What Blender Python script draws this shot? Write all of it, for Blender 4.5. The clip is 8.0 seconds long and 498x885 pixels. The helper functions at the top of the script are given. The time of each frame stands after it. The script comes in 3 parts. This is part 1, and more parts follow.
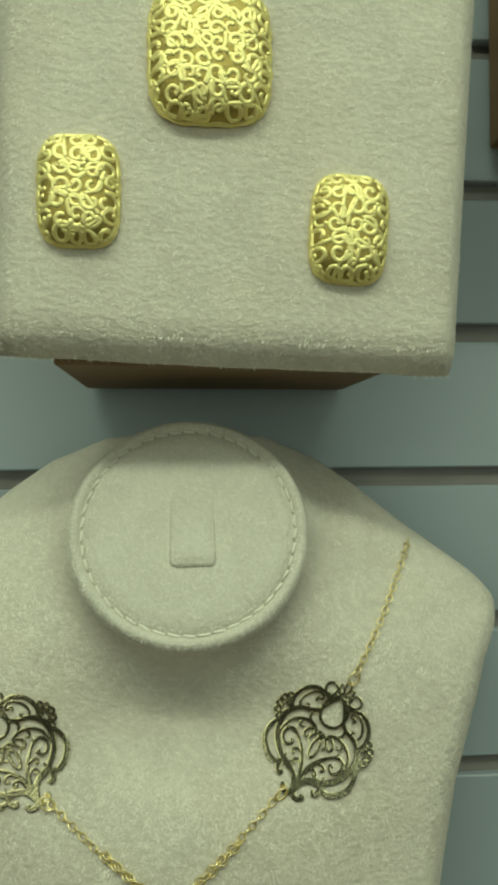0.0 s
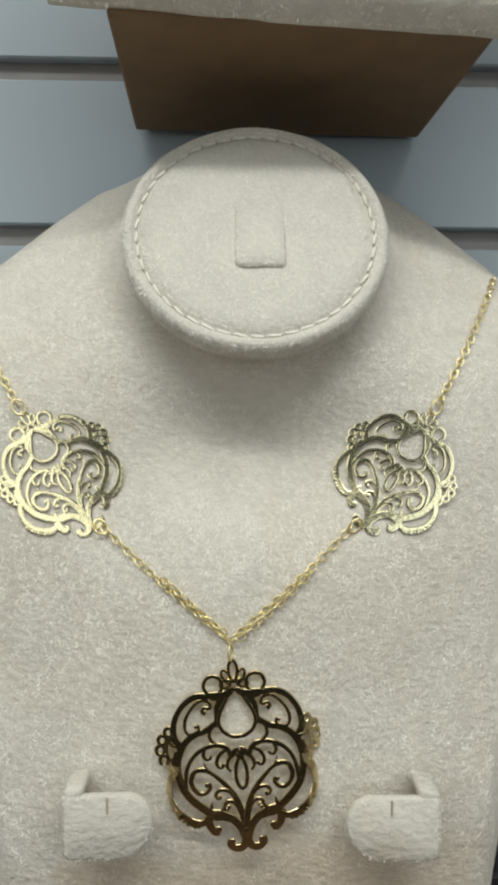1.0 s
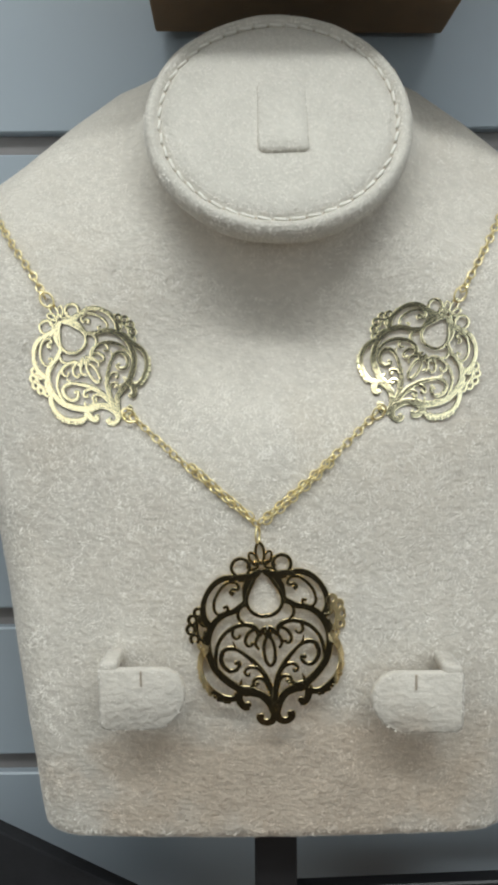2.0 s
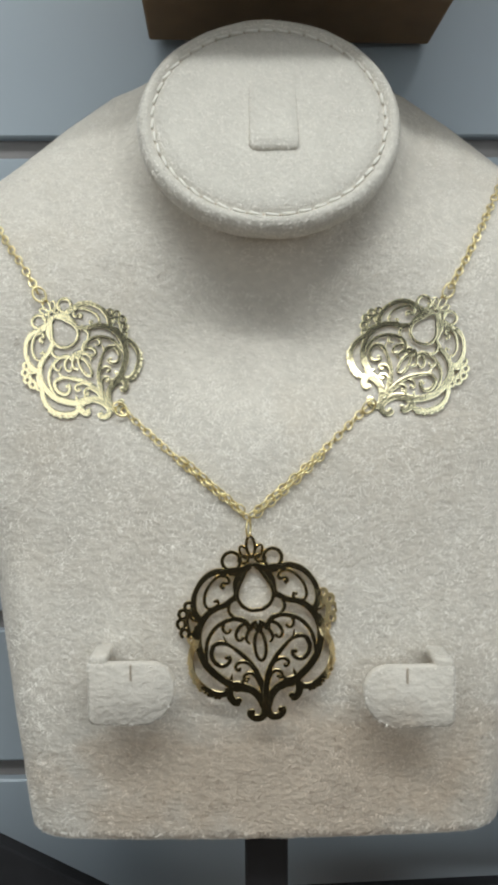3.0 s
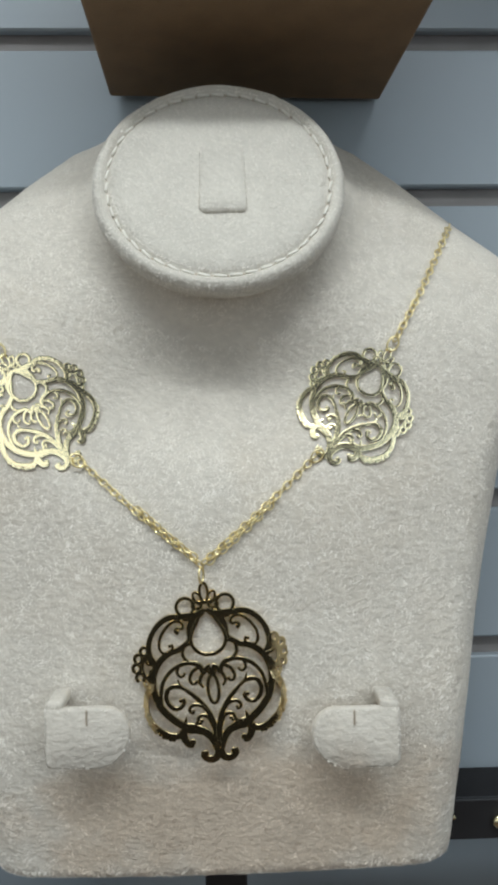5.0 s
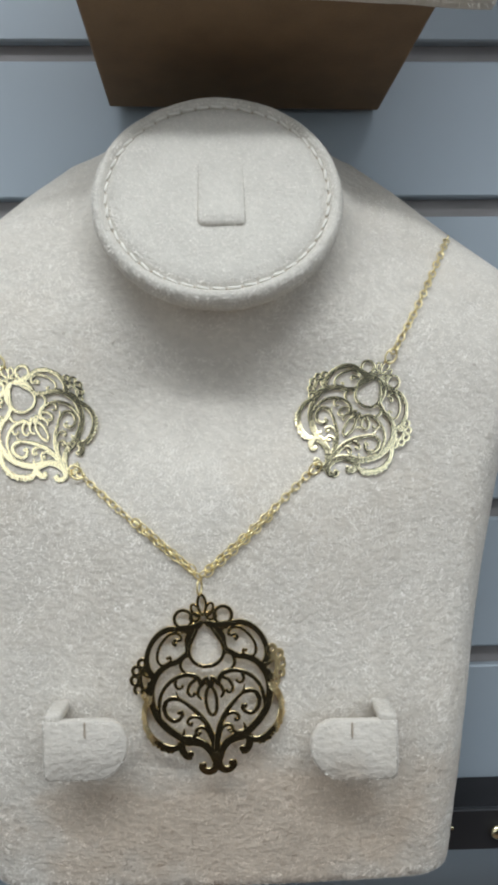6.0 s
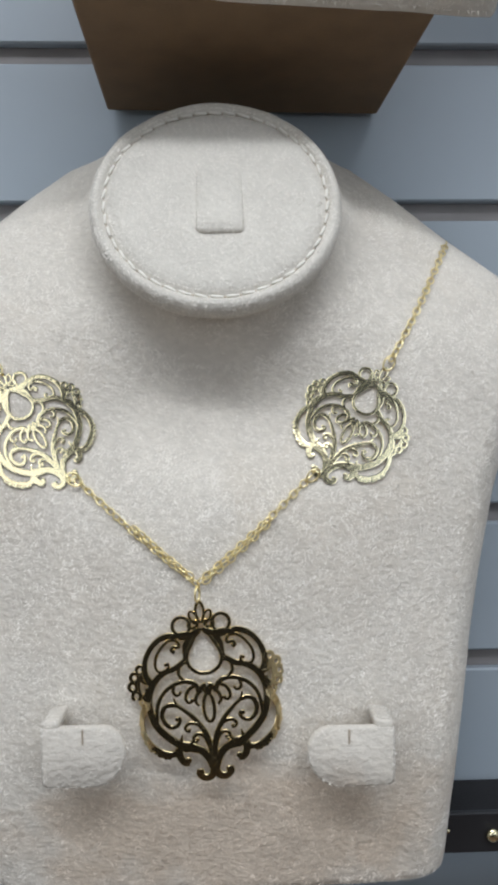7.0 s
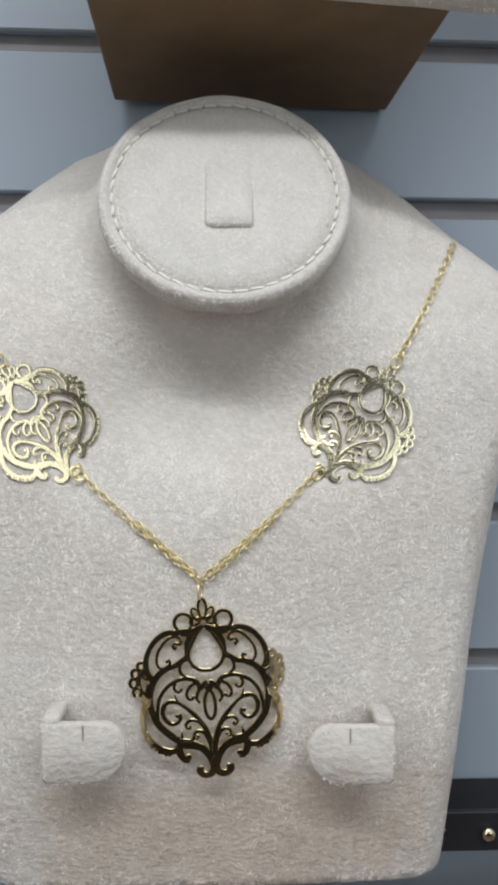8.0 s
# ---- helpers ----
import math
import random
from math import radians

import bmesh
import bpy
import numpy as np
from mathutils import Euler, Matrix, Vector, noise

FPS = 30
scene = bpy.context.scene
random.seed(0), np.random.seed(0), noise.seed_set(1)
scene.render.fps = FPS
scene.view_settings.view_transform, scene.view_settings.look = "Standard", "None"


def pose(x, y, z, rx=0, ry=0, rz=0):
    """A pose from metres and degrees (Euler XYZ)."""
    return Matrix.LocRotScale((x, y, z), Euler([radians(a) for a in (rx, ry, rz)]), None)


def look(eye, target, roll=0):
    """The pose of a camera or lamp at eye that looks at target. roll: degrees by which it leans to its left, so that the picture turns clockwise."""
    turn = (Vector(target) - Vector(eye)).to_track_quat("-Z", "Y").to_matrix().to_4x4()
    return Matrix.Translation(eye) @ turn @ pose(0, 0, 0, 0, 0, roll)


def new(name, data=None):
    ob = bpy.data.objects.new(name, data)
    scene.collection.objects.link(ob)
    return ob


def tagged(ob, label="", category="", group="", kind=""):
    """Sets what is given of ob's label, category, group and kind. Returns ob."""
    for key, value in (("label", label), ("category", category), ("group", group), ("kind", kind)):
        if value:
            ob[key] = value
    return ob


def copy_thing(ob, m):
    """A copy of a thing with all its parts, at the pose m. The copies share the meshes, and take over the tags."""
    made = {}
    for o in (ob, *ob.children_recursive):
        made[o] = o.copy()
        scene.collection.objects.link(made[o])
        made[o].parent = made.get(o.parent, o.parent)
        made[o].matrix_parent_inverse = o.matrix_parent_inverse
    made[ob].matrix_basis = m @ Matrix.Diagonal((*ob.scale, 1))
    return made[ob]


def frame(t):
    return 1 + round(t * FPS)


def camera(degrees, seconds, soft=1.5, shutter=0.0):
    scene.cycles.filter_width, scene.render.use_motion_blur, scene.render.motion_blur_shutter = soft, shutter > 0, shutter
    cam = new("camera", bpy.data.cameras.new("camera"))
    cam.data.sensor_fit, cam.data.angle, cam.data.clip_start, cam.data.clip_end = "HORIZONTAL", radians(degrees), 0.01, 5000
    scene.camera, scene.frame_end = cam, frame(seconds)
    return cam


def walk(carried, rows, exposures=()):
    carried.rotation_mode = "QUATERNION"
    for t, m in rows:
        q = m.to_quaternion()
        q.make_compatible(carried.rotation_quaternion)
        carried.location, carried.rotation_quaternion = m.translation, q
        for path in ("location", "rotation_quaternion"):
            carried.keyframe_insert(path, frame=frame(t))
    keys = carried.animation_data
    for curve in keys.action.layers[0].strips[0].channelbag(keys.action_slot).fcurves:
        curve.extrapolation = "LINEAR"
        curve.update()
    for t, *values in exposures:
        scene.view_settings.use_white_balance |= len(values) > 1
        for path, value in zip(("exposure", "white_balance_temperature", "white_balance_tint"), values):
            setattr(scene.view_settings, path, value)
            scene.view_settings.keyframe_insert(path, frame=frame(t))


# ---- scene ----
cam = camera(38.0, 8.0, soft=3.5)
PATH = [
    (0, (-0.014, -0.069, 1.292), (0.123, 1.926, 1.325), -0.4),
    (0.2, (-0.014, -0.065, 1.241), (0.137, 1.93, 1.234), 0.0),
    (0.3, (-0.009, -0.057, 1.225), (0.11, 1.939, 1.184), -0.8),
    (0.4, (-0.01, -0.051, 1.218), (0.065, 1.946, 1.137), -0.6),
    (0.5, (-0.017, -0.048, 1.205), (0.047, 1.951, 1.156), -1.0),
    (1, (-0.029, -0.04, 1.2), (0.036, 1.957, 1.107), 0.1),
    (1.5, (-0.022, -0.046, 1.194), (0.034, 1.947, 1.036), -1.0),
    (1.7, (-0.031, -0.046, 1.184), (-0.032, 1.945, 0.994), -0.6),
    (2.8, (-0.03, -0.047, 1.162), (0.013, 1.948, 1.03), -0.8),
    (3, (-0.031, -0.048, 1.161), (0.002, 1.949, 1.043), -0.5),
    (3.5, (-0.023, -0.05, 1.161), (0.039, 1.946, 1.043), -1.1),
    (4, (-0.022, -0.051, 1.17), (0.028, 1.944, 1.052), -1.1),
    (4.5, (-0.017, -0.057, 1.175), (0.038, 1.94, 1.075), -1.0),
    (6, (-0.016, -0.058, 1.18), (0.044, 1.939, 1.095), -0.8),
    (6.5, (-0.014, -0.058, 1.185), (0.035, 1.939, 1.091), -1.1),
    (7, (-0.016, -0.058, 1.185), (0.05, 1.938, 1.084), -0.7),
    (7.5, (-0.018, -0.056, 1.180), (0.049, 1.94, 1.088), -0.4),
    (8, (-0.021, -0.056, 1.186), (0.067, 1.938, 1.068), 0.3),
]
EXPOSURES = [(0.0, -0.43, 7450, -27), (0.2, -0.25, 7100, -18), (0.5, -0.08, 6450, -3), (1.0, 0.01, 6300, 3), (1.6, 0.0, 6100, 4), (3.0, 0.0, 6100, 5), (4.5, -0.03, 6000, 4), (6.5, 0.03, 5850, 9), (8.0, 0.05, 5850, 11)]
walk(cam, [(t, look(eye, target, roll)) for t, eye, target, roll in PATH], EXPOSURES)

# ---- light ----
world = bpy.data.worlds.new("world")
scene.world = world
world.use_nodes = True
world.node_tree.nodes["Background"].inputs[0].default_value = (0.75, 0.85, 1.0, 1)
world.node_tree.nodes["Background"].inputs[1].default_value = 0.25


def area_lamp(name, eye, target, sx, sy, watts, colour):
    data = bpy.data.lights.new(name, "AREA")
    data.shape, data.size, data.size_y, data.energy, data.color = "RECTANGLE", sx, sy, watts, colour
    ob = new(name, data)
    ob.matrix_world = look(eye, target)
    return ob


area_lamp("strip_light", (-0.10, -0.72, 2.38), (0, 0.2, 1.2), 1.7, 0.09, 13.2, (1.0, 0.985, 0.96))
# Unseen overhead panel, added to soften shadows and catch on gold edges.
area_lamp("overhead_fill", (0.0, -0.95, 2.57), (0.0, -0.9, 0.0), 1.5, 1.5, 13, (1.0, 0.985, 0.95))
# Added fill panels, unseen; they stand for bright surroundings the medallions mirror.
area_lamp("left_fill", (-1.12, -1.45, 1.50), (0, 0.25, 1.2), 1.5, 0.95, 6.0, (1.0, 0.98, 0.93))
area_lamp("right_fill", (1.12, -1.45, 1.50), (0, 0.25, 1.2), 1.5, 0.95, 6.0, (0.95, 0.98, 1.0))

# ---- materials ----


def material(name, colour, rough=0.6, metal=0.0, scale=30.0, vary=0.12, bump=0.0, bump_scale=400.0, stretch=(1, 1, 1), fine=0.0, sheen=0.0, patch=None):
    """Principled surface with a coarse and a fine variation of colour and a fine relief."""
    m = bpy.data.materials.new(name)
    m.use_nodes = True
    nt = m.node_tree
    b = nt.nodes["Principled BSDF"]
    b.inputs["Roughness"].default_value, b.inputs["Metallic"].default_value = rough, metal
    if sheen:
        b.inputs["Sheen Weight"].default_value = sheen
        b.inputs["Sheen Roughness"].default_value = 0.5
    tc = nt.nodes.new("ShaderNodeTexCoord")
    mp = nt.nodes.new("ShaderNodeMapping")
    mp.inputs["Scale"].default_value = stretch
    nt.links.new(tc.outputs["Object"], mp.inputs["Vector"])
    n1 = nt.nodes.new("ShaderNodeTexNoise")
    n1.inputs["Scale"].default_value, n1.inputs["Detail"].default_value = scale, 4
    nt.links.new(tc.outputs["Object"], n1.inputs["Vector"])
    n2 = nt.nodes.new("ShaderNodeTexNoise")
    n2.inputs["Scale"].default_value, n2.inputs["Detail"].default_value = bump_scale, 3
    nt.links.new(mp.outputs[0], n2.inputs["Vector"])
    mix = nt.nodes.new("ShaderNodeMix")
    mix.data_type = "RGBA"
    mix.inputs["A"].default_value = (*[c * (1 - vary) for c in colour], 1)
    mix.inputs["B"].default_value = (*[min(1, c * (1 + vary)) for c in colour], 1)
    rng = nt.nodes.new("ShaderNodeMapRange")
    rng.inputs["From Min"].default_value, rng.inputs["From Max"].default_value = 0.3, 0.7
    blend = nt.nodes.new("ShaderNodeMath")
    blend.operation = "MULTIPLY_ADD"
    blend.inputs[1].default_value = fine
    nt.links.new(n2.outputs["Fac"], blend.inputs[0])
    nt.links.new(n1.outputs["Fac"], blend.inputs[2])
    shift = nt.nodes.new("ShaderNodeMath")
    shift.operation = "SUBTRACT"
    shift.inputs[1].default_value = 0.5 * fine
    nt.links.new(blend.outputs[0], shift.inputs[0])
    nt.links.new(shift.outputs[0], rng.inputs["Value"])
    nt.links.new(rng.outputs[0], mix.inputs["Factor"])
    out = mix.outputs["Result"]
    if patch:
        n3 = nt.nodes.new("ShaderNodeTexNoise")
        n3.inputs["Scale"].default_value, n3.inputs["Detail"].default_value, n3.inputs["Distortion"].default_value = 17, 5, 0.6
        nt.links.new(tc.outputs["Object"], n3.inputs["Vector"])
        r3 = nt.nodes.new("ShaderNodeMapRange")
        r3.inputs["From Min"].default_value, r3.inputs["From Max"].default_value = 0.50, 0.72
        nt.links.new(n3.outputs["Fac"], r3.inputs["Value"])
        tint = nt.nodes.new("ShaderNodeMix")
        tint.data_type = "RGBA"
        tint.blend_type = "MULTIPLY"
        tint.inputs["B"].default_value = (*patch, 1)
        nt.links.new(r3.outputs[0], tint.inputs["Factor"])
        nt.links.new(out, tint.inputs["A"])
        out = tint.outputs["Result"]
    nt.links.new(out, b.inputs["Base Color"])
    if bump:
        bp = nt.nodes.new("ShaderNodeBump")
        bp.inputs["Strength"].default_value, bp.inputs["Distance"].default_value = bump, 0.001
        nt.links.new(n2.outputs["Fac"], bp.inputs["Height"])
        nt.links.new(bp.outputs[0], b.inputs["Normal"])
    return m


SUEDE = material("cream_suede", (0.655, 0.61, 0.535), 0.95, 0, 60, 0.06, 0.7, 380, (0.8, 1, 1.15), 1.0, 0.15, (0.975, 0.955, 0.93))
SUEDE_PAD = material("cream_suede_pad", (0.64, 0.605, 0.535), 0.95, 0, 60, 0.05, 0.7, 520, (1, 1, 0.9), 0.8, 0.15)
SLIT = material("slit_edge", (0.46, 0.39, 0.31), 0.9, 0, 200, 0.1)
THREAD = material("cream_thread", (0.78, 0.75, 0.68), 0.7, 0, 400, 0.05)
CARD = material("brown_card", (0.205, 0.128, 0.064), 0.75, 0, 60, 0.10, 0.1, 900, (1, 1, 1), 0.3)
SLAT = material("white_laminate", (0.355, 0.405, 0.45), 0.38, 0, 6, 0.03, 0.03, 90, (1, 1, 1), 0.1)
GROOVE = material("groove_board", (0.235, 0.22, 0.215), 0.6, 0, 40, 0.12, 0.1, 300, (0.05, 1, 1), 0.8)
GOLD = material("polished_gold", (0.82, 0.67, 0.38), 0.13, 1, 300, 0.05, 0.03, 900)
GOLD_PALE = material("pale_gold", (0.90, 0.82, 0.53), 0.20, 1, 300, 0.06, 0.08, 500)
GOLD_RICH = material("yellow_gold", (1.0, 0.87, 0.42), 0.6, 1, 300, 0.08, 0.15, 900)
# Body gold set darker than the wires, for the recesses between them.
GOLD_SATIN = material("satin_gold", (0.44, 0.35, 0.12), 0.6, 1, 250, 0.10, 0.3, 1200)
GOLD_CHAIN = material("chain_gold", (0.96, 0.83, 0.46), 0.33, 1, 300, 0.05, 0.02, 900)
BLACK = material("black_paint", (0.018, 0.018, 0.02), 0.42, 0, 40, 0.2, 0.05, 500)
BLACK_FELT = material("black_felt", (0.012, 0.012, 0.014), 0.95, 0, 60, 0.2, 0.3, 900)
# Near-black tone for the unseen wall that the pendant mirrors.
DARK_BACKDROP = material("dark_backdrop", (0.03, 0.03, 0.03), 0.8, 0, 3, 0.08, 0.05, 80)
PALE_PAINT = material("pale_room_paint", (0.5, 0.49, 0.46), 0.8, 0, 3, 0.06, 0.05, 80)
CEIL_PAINT = material("ceiling_paint", (0.65, 0.65, 0.64), 0.8, 0, 3, 0.05, 0.05, 80)
WARM_FLOOR = material("warm_floor", (0.16, 0.10, 0.065), 0.4, 0, 5, 0.1, 0.03, 60)



def blotched(m, middle, reach, tint):
    """Adds a blotchy brown tint to a cloth: an uneven patch round a middle."""
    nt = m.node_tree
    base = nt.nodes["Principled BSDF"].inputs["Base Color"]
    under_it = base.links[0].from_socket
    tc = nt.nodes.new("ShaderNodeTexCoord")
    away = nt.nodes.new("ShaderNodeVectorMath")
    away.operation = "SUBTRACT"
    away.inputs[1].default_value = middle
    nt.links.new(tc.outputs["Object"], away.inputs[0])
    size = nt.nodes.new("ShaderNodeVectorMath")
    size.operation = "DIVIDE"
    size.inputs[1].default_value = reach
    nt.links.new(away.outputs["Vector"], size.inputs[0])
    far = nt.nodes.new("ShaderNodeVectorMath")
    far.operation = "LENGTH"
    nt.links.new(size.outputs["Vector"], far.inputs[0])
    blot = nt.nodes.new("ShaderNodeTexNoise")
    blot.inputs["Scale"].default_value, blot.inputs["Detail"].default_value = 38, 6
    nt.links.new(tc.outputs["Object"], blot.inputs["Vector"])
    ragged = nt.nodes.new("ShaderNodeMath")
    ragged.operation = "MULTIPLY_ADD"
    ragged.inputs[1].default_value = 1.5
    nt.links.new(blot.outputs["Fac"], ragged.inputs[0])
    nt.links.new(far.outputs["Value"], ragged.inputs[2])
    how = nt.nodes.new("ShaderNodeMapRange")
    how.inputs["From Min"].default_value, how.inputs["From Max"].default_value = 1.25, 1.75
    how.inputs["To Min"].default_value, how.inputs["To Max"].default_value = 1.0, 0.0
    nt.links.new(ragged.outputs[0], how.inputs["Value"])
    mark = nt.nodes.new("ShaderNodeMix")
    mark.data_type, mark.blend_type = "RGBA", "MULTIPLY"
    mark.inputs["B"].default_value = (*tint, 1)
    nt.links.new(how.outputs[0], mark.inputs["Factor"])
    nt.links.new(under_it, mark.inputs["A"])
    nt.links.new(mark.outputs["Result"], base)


blotched(SUEDE, (-0.012, 0.23, 1.016), (0.105, 0.30, 0.040), (0.96, 0.875, 0.795))

# ---- mesh helpers ----


def mesh_of(name, bm, mat, smooth=False):
    me = bpy.data.meshes.new(name)
    bmesh.ops.recalc_face_normals(bm, faces=bm.faces)
    bm.to_mesh(me)
    bm.free()
    me.materials.append(mat)
    if smooth:
        me.shade_smooth()
    return me


def part(name, bm, mat, parent=None, label="", smooth=False):
    ob = new(name, mesh_of(name, bm, mat, smooth))
    ob.parent = parent
    if label:
        ob["label"] = label
    return ob


def box_bm(x0, x1, y0, y1, z0, z1, bevel=0.0, segments=2):
    bm = bmesh.new()
    bmesh.ops.create_cube(bm, size=1, matrix=Matrix.Translation(((x0 + x1) / 2, (y0 + y1) / 2, (z0 + z1) / 2)) @ Matrix.Diagonal((x1 - x0, y1 - y0, z1 - z0, 1)))
    if bevel:
        bmesh.ops.bevel(bm, geom=bm.edges, offset=bevel, segments=segments, affect="EDGES", profile=0.5)
    return bm


def interp(x, pairs):
    return float(np.interp(x, [p[0] for p in pairs], [p[1] for p in pairs]))


def spline(points, n):
    """A Catmull-Rom curve through the points, n samples a span."""
    p = [Vector(q) for q in points]
    p = [2 * p[0] - p[1], *p, 2 * p[-1] - p[-2]]
    out = []
    for i in range(1, len(p) - 2):
        for k in range(n):
            t = k / n
            a, b, c, d = p[i - 1 : i + 3]
            out.append(0.5 * (2 * b + (c - a) * t + (2 * a - 5 * b + 4 * c - d) * t * t + (3 * b - a - 3 * c + d) * t**3))
    out.append(p[-2])
    return out


def tube(bm, path, radius, sides=6, closed=False, flat=1.0):
    """A wire along a path of points, round or pressed flat."""
    rings = []
    n = len(path)
    for i, p in enumerate(path):
        a = path[(i - 1) % n] if closed or i else path[0]
        b = path[(i + 1) % n] if closed or i < n - 1 else path[-1]
        d = (b - a).normalized()
        up = Vector((0, 1, 0)) if abs(d.y) < 0.9 else Vector((1, 0, 0))
        s = d.cross(up).normalized()
        u = s.cross(d)
        rings.append([bm.verts.new(p + radius * (math.cos(q) * s + flat * math.sin(q) * u)) for q in np.linspace(0, math.tau, sides, endpoint=False)])
    for i in range(n if closed else n - 1):
        r, t = rings[i], rings[(i + 1) % n]
        for k in range(sides):
            bm.faces.new((r[k], r[(k + 1) % sides], t[(k + 1) % sides], t[k]))
    if not closed:
        bm.faces.new(rings[0])
        bm.faces.new(rings[-1])


# ---- the room ----
WALL_Y = 0.30
GROOVE_Z, PITCH, GAP = 1.20, 0.075, 0.0095

# Unseen floor, warm brown so that its bounce tints the lower chest.
floor = tagged(part("floor", box_bm(-1.7, 1.7, -2.4, 0.45, -0.1, 0.0), WARM_FLOOR), "unseen warm brown shop floor", "floor", kind="structure")
ceiling = tagged(part("ceiling", box_bm(-1.7, 1.7, -2.4, 0.45, 2.6, 2.7), CEIL_PAINT), "pale painted shop ceiling", "ceiling", kind="structure")
# Unseen walls: south dark for the pendant's reflection, sides pale to bounce fill.
for nm, b in (("wall_west", (-1.7, -1.6, -2.4, 0.32, 0, 2.6)), ("wall_east", (1.6, 1.7, -2.4, 0.32, 0, 2.6)), ("wall_south", (-1.6, 1.6, -2.4, -2.3, 0, 2.6))):
    tagged(part(nm, box_bm(*b), DARK_BACKDROP if nm == "wall_south" else PALE_PAINT), "unseen plain shop wall", "wall", kind="structure")
wall = tagged(part("wall_north", box_bm(-1.6, 1.6, WALL_Y + 0.0052, WALL_Y + 0.05, 0, 2.6), GROOVE), "pale grey slatted shop display wall with dark grooves", "wall", kind="structure")


def slat_mesh(height):
    """A board with eased front edges, as slatwall has."""
    bm = bmesh.new()
    y0, y1 = WALL_Y, WALL_Y + 0.0050
    e = 0.0009
    prof = [(y1, 0.0), (y0 + e, 0.0), (y0, e), (y0, height - e), (y0 + e, height), (y1, height)]
    ends = [[bm.verts.new((x, y, z)) for y, z in prof] for x in (-1.6, 1.6)]
    for k in range(len(prof)):
        j = (k + 1) % len(prof)
        bm.faces.new((ends[0][k], ends[0][j], ends[1][j], ends[1][k]))
    bm.faces.new(ends[0])
    bm.faces.new(ends[1])
    return mesh_of("slat", bm, SLAT)


slat_data = slat_mesh(PITCH - GAP)
for k in range(-15, 18):
    slat = new("slat", slat_data)
    slat.location = (0, 0, GROOVE_Z + PITCH * k - (PITCH - GAP))
    slat.parent = wall

# ---- the necklace bust ----
X0, Z0 = -0.0205, 0.9875
DISC = Vector((-0.0182, 0.2211, 1.2622))
LEAN_BACK = math.atan2(0.0363, 0.086)
DISC_R = 0.0478
WIDTHS = ((0.98, 0.0935), (1.02, 0.0968), (1.05, 0.1005), (1.09, 0.1070), (1.15, 0.119), (1.20, 0.135), (1.225, 0.149))
SHOULDER = ((0.0, 1.302), (0.035, 1.300), (0.061, 1.290), (0.080, 1.277), (0.101, 1.260), (0.120, 1.2465), (0.134, 1.2365), (0.144, 1.227), (0.149, 1.214))


def half_width(z):
    w = interp(z, WIDTHS)
    if z < Z0 + 0.005:
        w -= 0.0045 * (1 - math.sqrt(max(0, 1 - (1 - (z - Z0) / 0.005) ** 2)))
    return w


def chest_y(x, z):
    """The front of the bust: a slightly rounded chest whose edges roll back, drawn up into the neck."""
    dx = x - X0
    flat = min(1.0, max(0.0, (z - 1.0) / 0.12))
    y = 0.2115 + 1.25 * (0.3 + 0.7 * flat * flat * (3 - 2 * flat)) * dx * dx + 0.046 * (1 - math.exp(-((max(0.0, z - 1.185) / 0.078) ** 2))) + 0.20 * 0.010 * math.log1p(math.exp(min(40.0, (1.050 - z) / 0.010)))
    y += 0.0190 * math.exp(-(((z - 1.188) / 0.031) ** 2) - (dx / 0.064) ** 2)
    side, low, top = half_width(z) - abs(dx), z - Z0, interp(abs(dx), SHOULDER) - z
    for gap, r, e in ((side, 0.018, 0.012 + 0.012 * flat), (low, 0.007, 0.007), (top, 0.022, 0.018)):
        if gap < r:
            y += e * (1 - math.sqrt(max(0, 1 - (1 - max(gap, 0) / r) ** 2)))
    rise = z - DISC.z
    rho = math.hypot((x - DISC.x) / DISC_R, rise / (DISC_R * math.cos(LEAN_BACK)))
    neck = DISC.y + 0.011 + rise * math.tan(LEAN_BACK)
    if rho > 0.95:
        neck += 0.070 * (rho - 0.95) + 0.05 * (rho - 0.95) ** 2
    k = 0.014
    h = max(0.0, min(1.0, 0.5 + 0.5 * (y - neck) / k))
    return y * (1 - h) + neck * h - k * h * (1 - h)


def bust_body():
    bm = bmesh.new()
    cols, rows = 96, 110
    grid = []
    for j in range(rows + 1):
        line = []
        for i in range(-cols // 2, cols // 2 + 1):
            u = math.sin(i / (cols / 2) * math.pi / 2) * 0.45 + 0.55 * i / (cols / 2)
            top = interp(abs(u) * 0.149, SHOULDER)
            v = j / rows
            v = 0.5 * v + 0.5 * math.sin(v * math.pi - math.pi / 2) * 0.5 + 0.25
            z = Z0 + v * (top - Z0)
            x = X0 + u * half_width(z)
            line.append(bm.verts.new((x, chest_y(x, z), z)))
        grid.append(line)
    for j in range(rows):
        for i in range(cols):
            bm.faces.new((grid[j][i], grid[j][i + 1], grid[j + 1][i + 1], grid[j + 1][i]))
    rim = grid[0][:] + [r[-1] for r in grid[1:]] + grid[-1][-2::-1] + [r[0] for r in grid[-2:0:-1]]
    back = [bm.verts.new((X0 + (v.co.x - X0) * 0.93, 0.288, v.co.z + (0.004 if v.co.z < 1.1 else -0.006))) for v in rim]
    for k in range(len(rim)):
        j = (k + 1) % len(rim)
        bm.faces.new((rim[k], back[k], back[j], rim[j]))
    bm.faces.new(back)
    return bm


bust = tagged(new("necklace_bust"), "cream suede necklace bust with a stitched neck pad", "display bust")
bust.location = (X0, 0.25, Z0)
bpy.context.view_layer.update()


